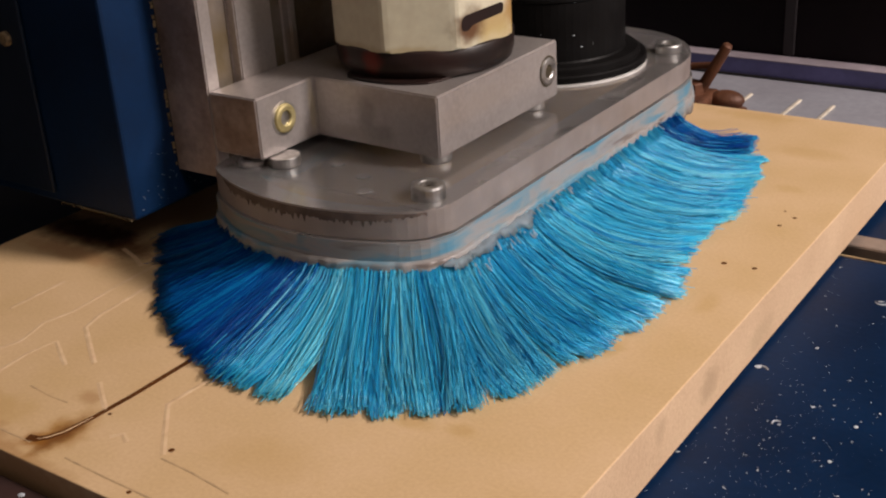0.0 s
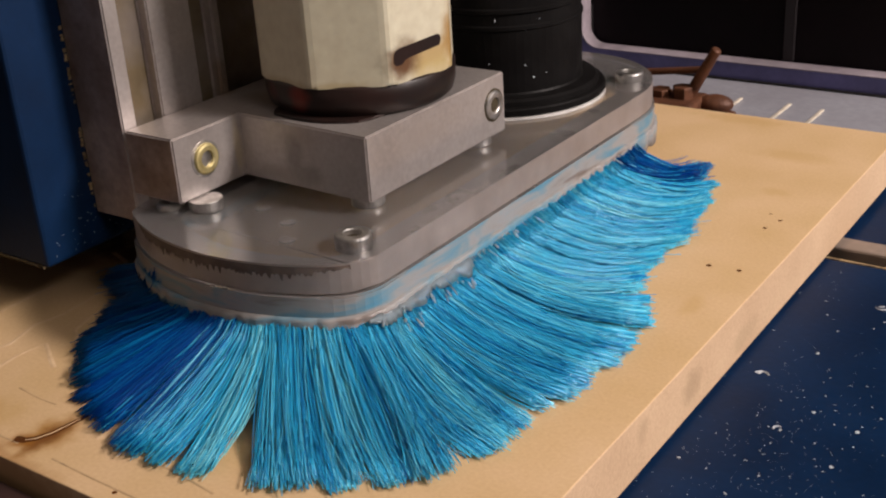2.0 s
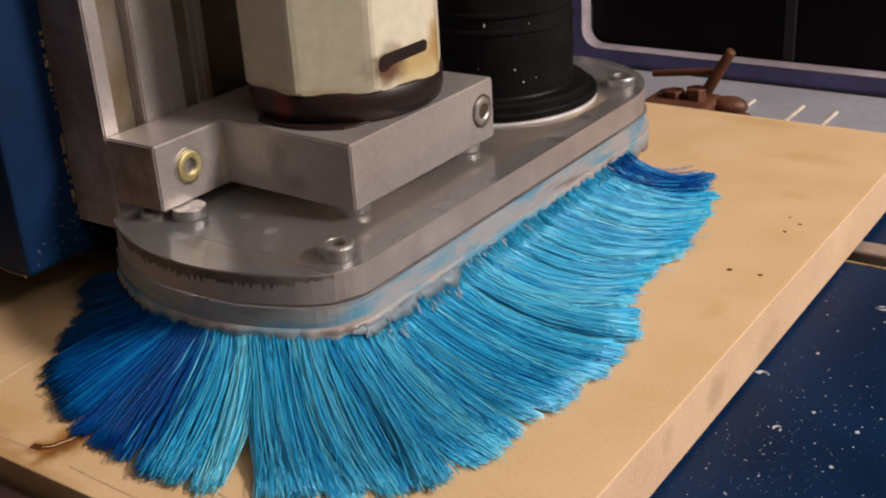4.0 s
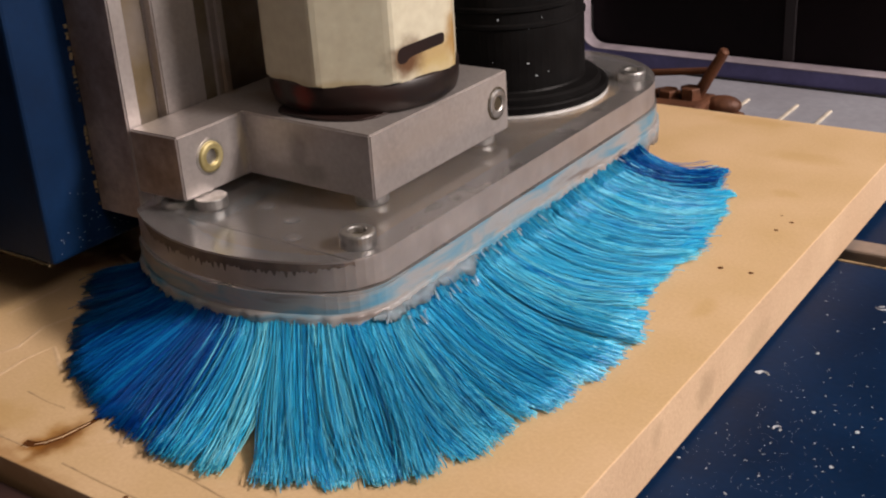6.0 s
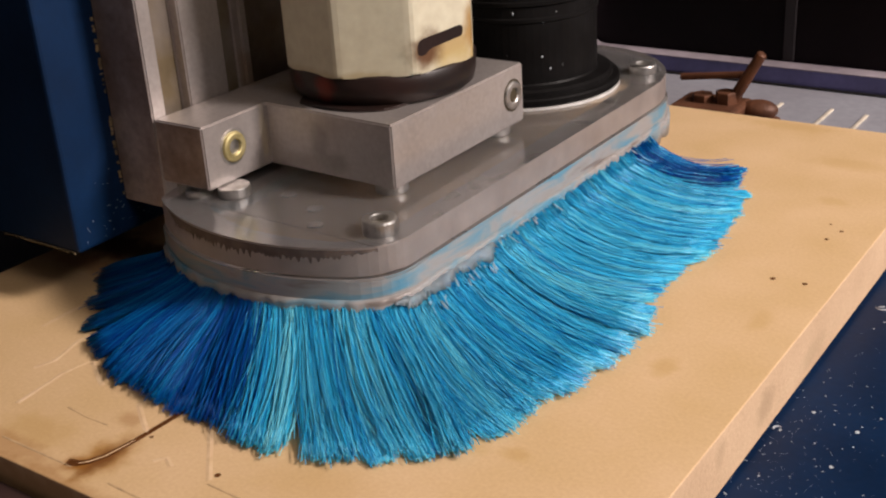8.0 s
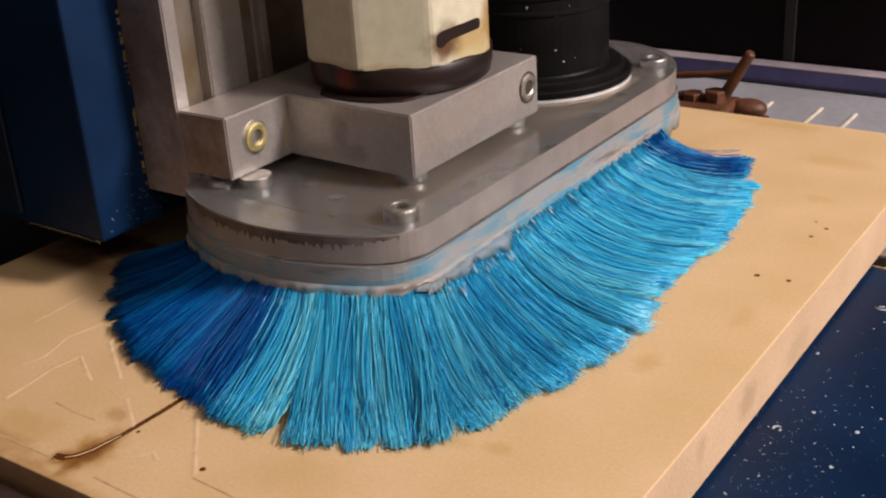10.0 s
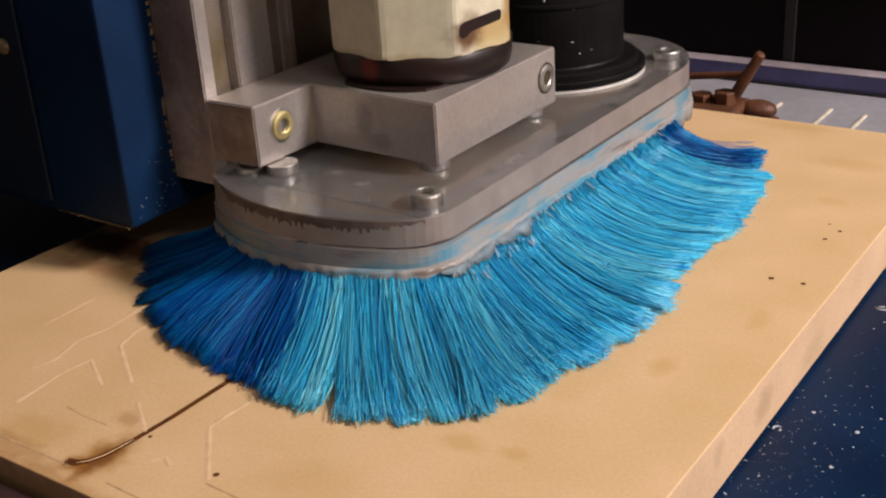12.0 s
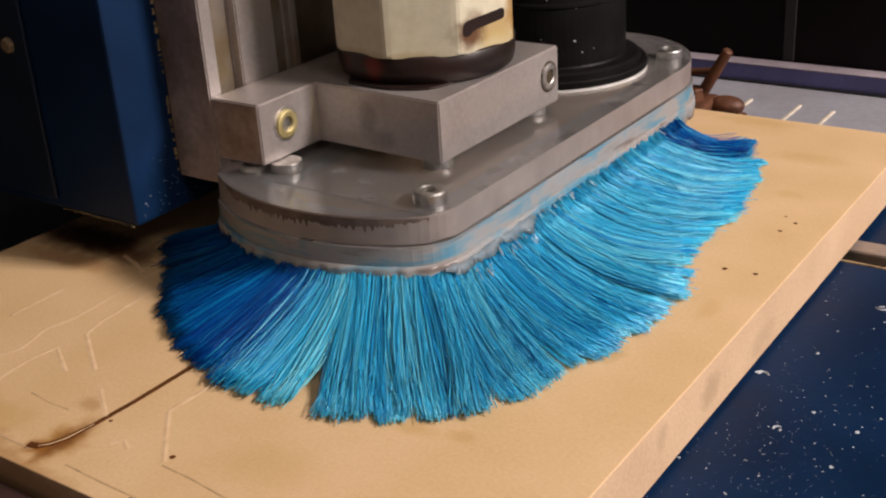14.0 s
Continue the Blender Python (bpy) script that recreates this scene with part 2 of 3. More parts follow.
def box(lo, hi, bevel=0.0, bm=None, seg=2):
    bm = bm or bmesh.new()
    vs = [bm.verts.new((x, y, z)) for x in (lo[0], hi[0]) for y in (lo[1], hi[1]) for z in (lo[2], hi[2])]
    fs = [bm.faces.new([vs[i] for i in q]) for q in ((0, 1, 3, 2), (4, 6, 7, 5), (0, 4, 5, 1), (2, 3, 7, 6), (0, 2, 6, 4), (1, 5, 7, 3))]
    if bevel:
        es = {e for f in fs for e in f.edges}
        bmesh.ops.bevel(bm, geom=list(es), offset=bevel, segments=seg, affect="EDGES", profile=0.5)
    return bm


def prism(outline, z0, z1, bevel=0.0, bm=None, seg=2):
    """A solid over a plan outline."""
    bm = bm or bmesh.new()
    lo = [bm.verts.new((x, y, z0)) for x, y in outline]
    hi = [bm.verts.new((x, y, z1)) for x, y in outline]
    n = len(lo)
    caps = [bm.faces.new(lo[::-1]), bm.faces.new(hi)]
    for i in range(n):
        bm.faces.new((lo[i], lo[(i + 1) % n], hi[(i + 1) % n], hi[i]))
    if bevel:
        es = {e for f in caps for e in f.edges}
        bmesh.ops.bevel(bm, geom=list(es), offset=bevel, segments=seg, affect="EDGES", profile=0.5)
    return bm


def lathe(profile, x=0, y=0, seg=48, bm=None):
    """A turned body about a vertical axis; profile: (radius, height) from below to above."""
    bm = bm or bmesh.new()
    rings = []
    for r, z in profile:
        rings.append([bm.verts.new((x + r * math.cos(2 * math.pi * i / seg), y + r * math.sin(2 * math.pi * i / seg), z)) for i in range(seg)])
    for a, b in zip(rings, rings[1:]):
        for i in range(seg):
            bm.faces.new((a[i], a[(i + 1) % seg], b[(i + 1) % seg], b[i]))
    bm.faces.new(rings[0][::-1])
    bm.faces.new(rings[-1])
    return bm


def turn_to(bm, m):
    bmesh.ops.transform(bm, matrix=m, verts=bm.verts)
    return bm


def chaikin(pts, rounds=2):
    for _ in range(rounds):
        out = []
        for a, b in zip(pts, pts[1:] + pts[:1]):
            out += [(0.75 * a[0] + 0.25 * b[0], 0.75 * a[1] + 0.25 * b[1]), (0.25 * a[0] + 0.75 * b[0], 0.25 * a[1] + 0.75 * b[1])]
        pts = out
    return pts


def ribbon(points, width, z, height, bm=None):
    """A flat strip along a plan path; width may taper as a list."""
    bm = bm or bmesh.new()
    rows = []
    for i, (x, y) in enumerate(points):
        a, b = points[max(i - 1, 0)], points[min(i + 1, len(points) - 1)]
        d = Vector((b[0] - a[0], b[1] - a[1])).normalized()
        w = (width[i] if isinstance(width, list) else width) / 2
        rows.append([bm.verts.new((x - d.y * w, y + d.x * w, z)), bm.verts.new((x, y, z + height)), bm.verts.new((x + d.y * w, y - d.x * w, z))])
    for a, b in zip(rows, rows[1:]):
        bm.faces.new((a[0], a[1], b[1], b[0]))
        bm.faces.new((a[1], a[2], b[2], b[1]))
    return bm


# ---- the place: workshop shell, machine bed ----
def structure(name, bm, mat, label, category="wall"):
    return tagged(part(name, bm, mat), label, category, kind="structure")


structure("floor", box((-2600, -2200, -860), (2400, 2600, -800)), CONCRETE, "dim grey concrete workshop floor", "floor")
structure("ceiling", box((-2600, -2200, 1800), (2400, 2600, 1860)), PLASTER, "dim plastered workshop ceiling", "ceiling")
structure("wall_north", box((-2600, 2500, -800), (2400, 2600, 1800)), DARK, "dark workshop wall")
# unseen side of the room: plaster made pale to bounce light onto the aluminium
structure("wall_south", box((-2600, -2200, -800), (2400, -2100, 1800)), PLASTER, "unseen pale workshop wall that bounces light")
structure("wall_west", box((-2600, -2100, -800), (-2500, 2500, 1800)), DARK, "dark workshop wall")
structure("wall_east", box((2300, -2100, -800), (2400, 2500, 1800)), PLASTER, "unseen pale workshop wall that bounces light")


def machine_bed():
    bed = empty("machine_bed", "navy blue painted machine bed scattered with white chips", "machine bed")
    part("front_panel", box((-700, -300, -60), (500, 394.8, -20), 1.5), NAVY, bed, "navy enamelled panel with white specks")
    part("panel_edge", box((-700, 394.9, -24), (500, 396.2, -20.3)), CHIPPED, bed, "worn bare edge")
    part("slot", box((-700, 396.2, -60), (500, 407.4, -32)), GAP, bed)
    part("guide_rail", box((-700, 407.4, -60), (500, 418, -21), 1.0), TAN_RAIL, bed, "greyed bronze guide rail")
    part("back_panel", box((-700, 418.2, -60), (500, 486, -22), 1.0), NAVY, bed)
    part("legs_box", box((-650, -250, -800), (450, 900, -60.5), 3), DARK, bed)
    # white chips on the panel
    rnd = random.Random(4)
    chips = bmesh.new()
    big = [(-84.4, 364.2, 2.2), (-103.9, 304.2, 2.4), (-77.7, 293.8, 1.1), (-69, 285.9, 1.6), (-85, 253, 1.3), (-94.7, 326.5, 0.9), (-78, 309.3, 0.9),
           (-87.8, 276.7, 1.3), (-104, 384.2, 1.4), (-67.9, 278.2, 1.2)]
    spots = [(x, y, r * 0.5) for x, y, r in big] + [(rnd.uniform(-160, 30), rnd.uniform(180, 392), rnd.choice((0.12, 0.16, 0.2, 0.26, 0.42))) for _ in range(420)]
    spots += [(rnd.uniform(-120, -40), rnd.uniform(200, 390), rnd.choice((0.4, 0.5, 0.65, 0.8))) for _ in range(46)]
    spots += [(rnd.gauss(-82, 14), rnd.gauss(265, 34), rnd.choice((0.1, 0.14, 0.18, 0.3))) for _ in range(420)]
    for x, y, r in spots:
        a = rnd.uniform(0, 6.28)
        k = rnd.uniform(0.35, 0.9)
        n = 7
        vs = []
        for i in range(n):
            t = 2 * math.pi * i / n
            q = r * rnd.uniform(0.55, 1.15)
            u, v = q * math.cos(t), q * k * math.sin(t)
            vs.append(chips.verts.new((x + u * math.cos(a) - v * math.sin(a), y + u * math.sin(a) + v * math.cos(a), -19.9)))
        top = chips.verts.new((x, y, -19.85 + 0.12 * r))
        for i in range(n):
            chips.faces.new((vs[i], vs[(i + 1) % n], top))
    tagged(part("chips", chips, DUST, bed, "scattered pale plastic chips and dust"), kind="stuff")
    # curled shavings
    for x, y, r, a0, a1 in ((-103.0, 303.0, 2.2, 0.2, 2.9), (-84.0, 364.0, 2.0, 3.6, 6.0), (-88.5, 277, 1.3, 1, 4)):
        pts = [(x + r * math.cos(a0 + (a1 - a0) * i / 8), y + r * math.sin(a0 + (a1 - a0) * i / 8)) for i in range(9)]
        part("shaving", ribbon(pts, 0.6, -19.9, 0.3), DUST, bed, "curled white shaving")
    return bed


machine_bed()


def front_rail():
    r = empty("front_rail", "dark brown front rail flecked with white", "rail")
    part("bar", box((-700, 60, -20), (-175, 137.5, -6.2), 1.5), DARK_BROWN, r)
    rnd = random.Random(3)
    for _ in range(40):
        x, y, q = rnd.uniform(-270, -215), rnd.uniform(105, 136), rnd.choice((0.4, 0.7, 1.1, 1.6))
        part("fleck", turn_to(lathe([(q, 0), (q * 0.7, 0.15), (0.05, 0.2)], 0, 0, 7), Matrix.Translation((x, y, -6.2)) @ pose(0, 0, 0, 0, 0, rnd.uniform(0, 180)) @ Matrix.Diagonal((1, rnd.uniform(0.4, 1), 1, 1))), DUST, r)
    return r


front_rail()


def back_table():
    t = empty("back_table", "grey sheet table edged by a violet-blue raised rail", "table")
    part("sheet", box((-700, 486.5, -24), (500, 592, -18.6), 1), GREY_BED, t, "scuffed grey sheet")
    part("support", box((-700, 487.5, -60), (500, 591, -24.2)), DARK, t)
    part("dark_joint", box((-700, 590.6, -18.5), (500, 592.2, -17.4), 0.3), GAP, t, "dark joint along the frame")
    return t


def window_frame():
    """A violet-blue frame with a rounded inner corner round a near-black pane, behind the table."""
    w = empty("window_frame", "violet-blue frame with a pale lip round a near-black pane", "frame")
    upright = Matrix(((1, 0, 0, 0), (0, 0, -1, 604), (0, 1, 0, 0), (0, 0, 0, 1)))
    corner = lambda r: [(-309 - r * math.sin(a), 1.6 - r * math.cos(a)) for a in [math.pi / 2 * i / 8 for i in range(9)]]
    part("frame", turn_to(prism([(-337, -60), (500, -60), (500, -9.2)] + corner(10.8) + [(-319.8, 90), (-337, 90)], 0, 11.5), upright), PURPLE, w, "violet-blue painted frame")
    part("lip", turn_to(prism([(500, -9.0)] + corner(10.6) + [(-319.6, 90), (-319.1, 90)] + corner(10.1)[::-1] + [(500, -8.5)], 1, 12.2), upright), PALE_LIP, w, "pale worn lip")
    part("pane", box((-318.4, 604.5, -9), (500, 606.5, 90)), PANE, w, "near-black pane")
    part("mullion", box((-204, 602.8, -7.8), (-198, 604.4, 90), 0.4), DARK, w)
    return w


window_frame()


back_table()


def back_panel():
    p = empty("back_enclosure", "near-black machine enclosure panel with an upright post", "enclosure")
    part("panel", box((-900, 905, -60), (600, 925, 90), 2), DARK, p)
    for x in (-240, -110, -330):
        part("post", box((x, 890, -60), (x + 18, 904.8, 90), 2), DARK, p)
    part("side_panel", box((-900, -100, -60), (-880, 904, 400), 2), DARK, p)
    return p


back_panel()


# ---- the board ----
def board():
    b = empty("board", "tan fibreboard sheet scored with grooves and a burnt cut line", "board")
    bm = box((-360, 138.9, -18.2), (-104.7, 483.1, 0), 0.4)
    for f in bm.faces:
        f.material_index = 0 if f.normal.z > 0.5 else 1
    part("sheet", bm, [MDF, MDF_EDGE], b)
    line = [(-242.6, 146.0), (-239.5, 147.0), (-237.5, 149.0), (-235.8, 153.0), (-234.6, 161.6), (-233.9, 175), (-233.8, 202), (-233.8, 222)]
    part("burnt_cut", ribbon(line, [3.0, 2.6, 2.2, 2.0, 1.8, 1.8, 2.0, 1.8], 0.08, 0.04), BURNT, b, "dark burnt router cut")
    part("raised_fibre", ribbon(line[1:5], [0.2, 0.5, 0.5, 0.15], 0.13, 0.08), GROOVE, b, "pale fibre raised along the cut")
    grooves = [[(-291.6, 173.6), (-289.6, 179.6), (-293.3, 191.4), (-291.1, 200.5), (-292, 211), (-292.9, 222), (-294, 250)], [(-279, 158), (-281.2, 175.7), (-279.5, 185.1), (-265, 176.6)],
               [(-283.5, 232), (-282.9, 223.4), (-281.2, 203.2), (-278.6, 195.5), (-258, 181.6)], [(-268, 145.2), (-252.8, 145.1), (-239.8, 145.1)], [(-225.9, 145), (-210.8, 144.4), (-194.5, 144.1), (-160, 144)],
               [(-203.7, 157.3), (-192.3, 156.7), (-178, 155)], [(-220.9, 192), (-221.6, 176.3), (-209.2, 163.4), (-204.5, 158.5)], [(-311.6, 192.2), (-312, 203), (-312.1, 214.7)],
               [(-248, 175), (-241, 170), (-234.7, 166)], [(-264.2, 163.9), (-255, 163), (-246.9, 163.1)], [(-315.1, 243), (-306, 240), (-297.6, 236)], [(-223.2, 157.3), (-221.2, 160.2), (-217.3, 157.9)]]
    for i, g in enumerate(grooves):
        part("groove", ribbon(g, 0.7 if i in (3, 4, 5, 9) else 1.7, 0.03, 0.09), SCORCH_LINE if i in (3, 4, 5, 9) else GROOVE, b, "shallow scored line")
    for x, y, r in ((-124.5, 328.9, 1.0), (-114.5, 329.6, 0.9), (-117, 374.6, 0.8), (-119.4, 366, 0.8), (-122, 379, 0.5), (-204.2, 161.2, 0.9), (-200, 143.2, 0.7), (-232, 165, 0.6)):
        part("hole", lathe([(r, 0.02), (r * 0.7, 0.06), (r * 0.2, 0.07)], x, y, 9), BURNT, b, "small dark nick")
    return b


BOARD = board()


def clamp():
    c = empty("rusty_clamp", "rusty iron clamp bolts and wing lying behind the board edge", "clamp")
    part("plate", box((-232, 487, -18.4), (-200, 512, -1), 2), RUST, c)
    rod = lathe([(2.8, 0), (2.7, 14), (2.4, 27), (1.6, 27.8)], 0, 0, 16)
    part("rod", turn_to(rod, Matrix.Translation((-207, 502, -1)) @ pose(0, 0, 0, 0, 29, 0)), RUST, c, "rusty threaded rod", smooth=False)
    rod = lathe([(1.7, 0), (1.7, 34), (1.2, 34.5)], 0, 0, 16)
    part("lever", turn_to(rod, Matrix.Translation((-234, 506, 7)) @ pose(0, 0, 0, 0, 82, 0)), RUST, c, "rusty lever bar")
    nut = [(5.2 * math.cos(math.pi * i / 3), 5.2 * math.sin(math.pi * i / 3)) for i in range(6)]
    part("nut", turn_to(prism(nut, 0, 6.5, 0.6), Matrix.Translation((-209, 500, -2))), RUST, c, "rusty nut")
    part("nut", turn_to(prism(nut, 0, 5.5, 0.6), Matrix.Translation((-220, 499, -3))), RUST, c, "rusty nut")
    knob = bmesh.new()
    bmesh.ops.create_uvsphere(knob, u_segments=20, v_segments=12, radius=1)
    turn_to(knob, Matrix.Translation((-195, 506, -4.4)) @ pose(0, 0, 0, 0, 0, 8) @ Matrix.Diagonal((8.6, 6, 4.6, 1)))
    part("knob", knob, RUST, c, "rounded rusty clamp end", smooth=True)
    part("foot", box((-204, 500, -18.4), (-186, 512, -8), 2), RUST, c)
    return c


CLAMP = clamp()


def strips():
    out = []
    for x, y1 in ((-203, 561), (-177.6, 561), (-160, 558)):
        s = tagged(part("strip", box((-0.9, -60, 0), (0.9, 0, 1.0), 0.3), PALE_STRIP, at=(x, y1, -18.5)), "thin pale strip lying under the board on the grey table", "strip", "strips under the board")
        out.append((s, (x, y1, -18.5)))
    return out


STRIPS = strips()


# ---- the milling head ----
def socket_screw(name, parent, m, r, h, mat, label):
    """A socket cap screw whose head points along +z of the pose m (millimetres)."""
    bm = lathe([(r, 0), (r, h - 0.8), (r - 0.25, h - 0.2), (r - 0.8, h), (r * 0.56, h), (r * 0.50, h - 0.3), (r * 0.48, h - 2.5)], 0, 0, 28)
    s = part(name, turn_to(bm, m), mat, parent, label)
    hexa = [(r * 0.47 * math.cos(math.pi * i / 3), r * 0.47 * math.sin(math.pi * i / 3)) for i in range(6)]
    part("socket", turn_to(prism(hexa, h - 2.4, h - 1.6), m), SOCKET, s)
    return s


def z_column():
    c = empty("z_axis_column", "navy blue column with a sawn aluminium slide and slots", "column")
    part("casing", box((-480, 225, 18.2), (-295.2, 420, 330), 1.2), NAVY, c, "navy enamelled casing, chipped at the edges")
    part("cover_strip", box((-480, 223.4, 22), (-334.5, 224.9, 330), 0.6), NAVY_DARK, c, "near-black navy cover strip")
    rnd = random.Random(31)
    flakes = bmesh.new()
    for _ in range(110):
        z = 30 + 130 * rnd.random()
        if noise.noise((z * 0.09, 2.0, 0.0)) > -0.15:
            box((-295.4, 246.0 - rnd.uniform(0, 0.6), z), (-294.9 + rnd.uniform(0, 0.2), 246.5, z + rnd.uniform(0.3, 1.3)), 0, flakes)
    part("bare_edge", flakes, CHIPPED, c, "chipped paint along the slide")
    flakes = bmesh.new()
    for _ in range(60):
        x = rnd.uniform(-335, -297)
        box((x, 224.5, 17.9), (x + rnd.uniform(0.5, 3.0), 225.2, 18.3 + rnd.uniform(0, 0.35)), 0, flakes)
    part("bare_edge", flakes, CHIPPED, c, "worn bare bottom edge")
    flakes = bmesh.new()
    for _ in range(45):
        y, z = rnd.gauss(243, 9), 20 + abs(rnd.gauss(0, 9))
        if 227 < y < 262:
            q = rnd.uniform(0.06, 0.22)
            box((-295.3, y, z), (-295.1, y + q * 2, z + q), 0, flakes)
    part("scuffs", flakes, DUST, c, "pale scuffs near the foot")
    screw = lathe([(2.6, 0), (2.6, 1.2), (2.0, 1.8)], 0, 0, 14)
    part("screw", turn_to(screw, Matrix.Translation((-343, 223.4, 76.5)) @ pose(0, 0, 0, 90)), CHIPPED, c, "rusty screw head")
    # the slide: ribs and slots that face the spindle
    slide = bmesh.new()
    outline = [(-295, 246.6), (-275, 246.6), (-275, 252.3), (-279, 252.3), (-279, 263), (-275, 263), (-275, 280.5), (-279, 280.5), (-279, 289.2), (-275, 289.2), (-275, 292.6),
               (-279, 293), (-279, 350), (-275, 350), (-275, 372), (-295, 372)]
    prism(outline, 30, 330, 0, slide)
    for f in slide.faces:
        f.normal_update()
        m = f.calc_center_median()
        # recessed floors take a darker metal than the ribs
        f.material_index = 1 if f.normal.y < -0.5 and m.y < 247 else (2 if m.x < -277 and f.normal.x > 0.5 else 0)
    bmesh.ops.bevel(slide, geom=[e for e in slide.edges if abs(e.verts[0].co.x - e.verts[1].co.x) < 0.01 and abs(e.verts[0].co.y - e.verts[1].co.y) < 0.01], offset=0.5, segments=2, affect="EDGES")
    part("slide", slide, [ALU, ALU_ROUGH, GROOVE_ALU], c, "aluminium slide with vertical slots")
    return c


def spindle_clamp():
    c = empty("spindle_clamp", "milled aluminium spindle clamp block with socket screws", "clamp block")
    outline = [(-274.8, 246.6), (-254.4, 246.6), (-254.4, 275.1), (-202.6, 272.8), (-202.6, 348), (-274.8, 348)]
    bm = prism(outline, 39.3, 59.7)
    for f in bm.faces:
        f.normal_update()
        f.material_index = 1 if f.normal.y < -0.5 and f.calc_center_median().y < 250 else 0
    bmesh.ops.bevel(bm, geom=list(bm.edges), offset=0.5, segments=2, affect="EDGES")
    part("block", bm, [ALU, ALU_ROUGH], c)
    right = pose(0, 0, 0, 0, 90, 0)
    part("counterbore", turn_to(lathe([(5.7, 0), (5.7, 0.3)], 0, 0, 28), Matrix.Translation((-254.5, 258.9, 50.1)) @ right), STEEL, c)
    socket_screw("screw", c, Matrix.Translation((-256.8, 258.9, 50.1)) @ right, 4.9, 3.6, BRASSY, "yellow zinc socket screw")
    part("counterbore", turn_to(lathe([(5.6, 0), (5.6, 0.3)], 0, 0, 28), Matrix.Translation((-202.7, 341.0, 50.0)) @ right), SOCKET, c)
    socket_screw("screw", c, Matrix.Translation((-205.2, 341.0, 50.0)) @ right, 5.0, 3.4, STEEL, "zinc socket screw")
    return c


def octagon(cx, cy, r, k=0.5858):
    """A square of half-width r with its corners cut to an octagon, slightly rounded."""
    c = r * k
    pts = [(r, -r + c), (r, r - c), (r - c, r), (-r + c, r), (-r, r - c), (-r, -r + c), (-r + c, -r), (r - c, -r)]
    out = []
    for i, p in enumerate(pts):
        a, b = Vector(pts[i - 1]), Vector(pts[(i + 1) % 8])
        v = Vector(p)
        da, db = (a - v).normalized(), (b - v).normalized()
        for w in (da * 2.5, da * 0.9 + db * 0.2, db * 0.9 + da * 0.2, db * 2.5):
            out.append((cx + v.x + w.x, cy + v.y + w.y))
    return out


def spindle_motor():
    s = empty("spindle_motor", "cream plastic spindle motor, charred and browned at its foot", "motor")
    cx, cy = -232.3, 309.5
    turned = lambda pts: [(cx + p * math.cos(-0.21) - q * math.sin(-0.21), cy + p * math.sin(-0.21) + q * math.cos(-0.21)) for p, q in pts]
    part("body", prism(turned(octagon(0, 0, 29.6)), 69.5, 260, 0.8), CREAM, s, "yellowed cream plastic body")
    part("band", lathe([(28.4, 60.0), (29.6, 61.0), (30.4, 64), (30.6, 69.2), (29.8, 69.9)], cx, cy, 56), CHARRED, s, "charred black foot band", smooth=True)
    part("drip", prism(chaikin([(cx - 15, cy - 30), (cx - 2, cy - 33), (cx + 12, cy - 32), (cx + 24, cy - 23), (cx + 20, cy + 10), (cx - 10, cy + 8)], 2), 59.75, 60.6), CHARRED, s, "melted black residue")
    part("nose", lathe([(20, 30), (20, 60)], cx, cy, 40), STEEL, s)
    facet = Matrix.Translation((cx, cy, 0)) @ pose(0, 0, 0, 0, 0, -12) @ Matrix(((0, 0, 1, 29.5), (1, 0, 0, 0), (0, 1, 0, 0), (0, 0, 0, 1)))
    slot = [(-10.8, 76.0), (-9.8, 75.0), (-7.6, 75.0), (-6.0, 76.5), (0, 77.0), (6, 77.6), (8.2, 77.8), (8.4, 81.4), (4, 81.0), (-4, 80.4), (-9.6, 80.0), (-10.6, 78.6)]
    part("vent", turn_to(prism(chaikin(slot, 2), 0, 0.22), facet), CHARRED, s, "dark charred vent slot")
    return s


def hose_port():
    h = empty("hose_port", "glossy black dust hose port on a flange", "hose port")
    cx, cy = -232, 397
    part("ring", lathe([(37.5, 35.9), (37.5, 36.9)], cx, cy, 64), WHITE_RING, h, "white sealing ring")
    part("flange", lathe([(36.8, 37), (37.6, 37.6), (37.6, 39.4), (37.0, 40), (35, 40.1), (34.8, 41.8), (33.8, 42.6), (30, 42.8)], cx, cy, 64), BLACK, h, smooth=False)
    part("pipe", lathe([(29.2, 42.8), (28.8, 43.5), (28.8, 66), (29.3, 66.4), (29.3, 67.6), (28.6, 68), (28.6, 72), (29.3, 72.4), (29.3, 73.6), (28.6, 74), (28.6, 260)], cx, cy, 64), BLACK, h)
    rnd = random.Random(9)
    for _ in range(11):
        a, z, r = rnd.uniform(-2.2, -0.1), rnd.uniform(44, 72), rnd.choice((0.18, 0.2, 0.28, 0.28, 0.6))
        m = Matrix.Translation((cx + 28.8 * math.cos(a), cy + 28.8 * math.sin(a), z)) @ pose(0, 0, 0, 0, 0, math.degrees(a)) @ pose(0, 0, 0, 0, 90, 0) @ Matrix.Diagonal((1, rnd.uniform(0.4, 1.8), 1, 1))
        part("dust_fleck", turn_to(lathe([(r, 0), (r * 0.6, 0.2), (0.05, 0.25)], 0, 0, 7), m), DUST, h)
    return h


XC = -229.8


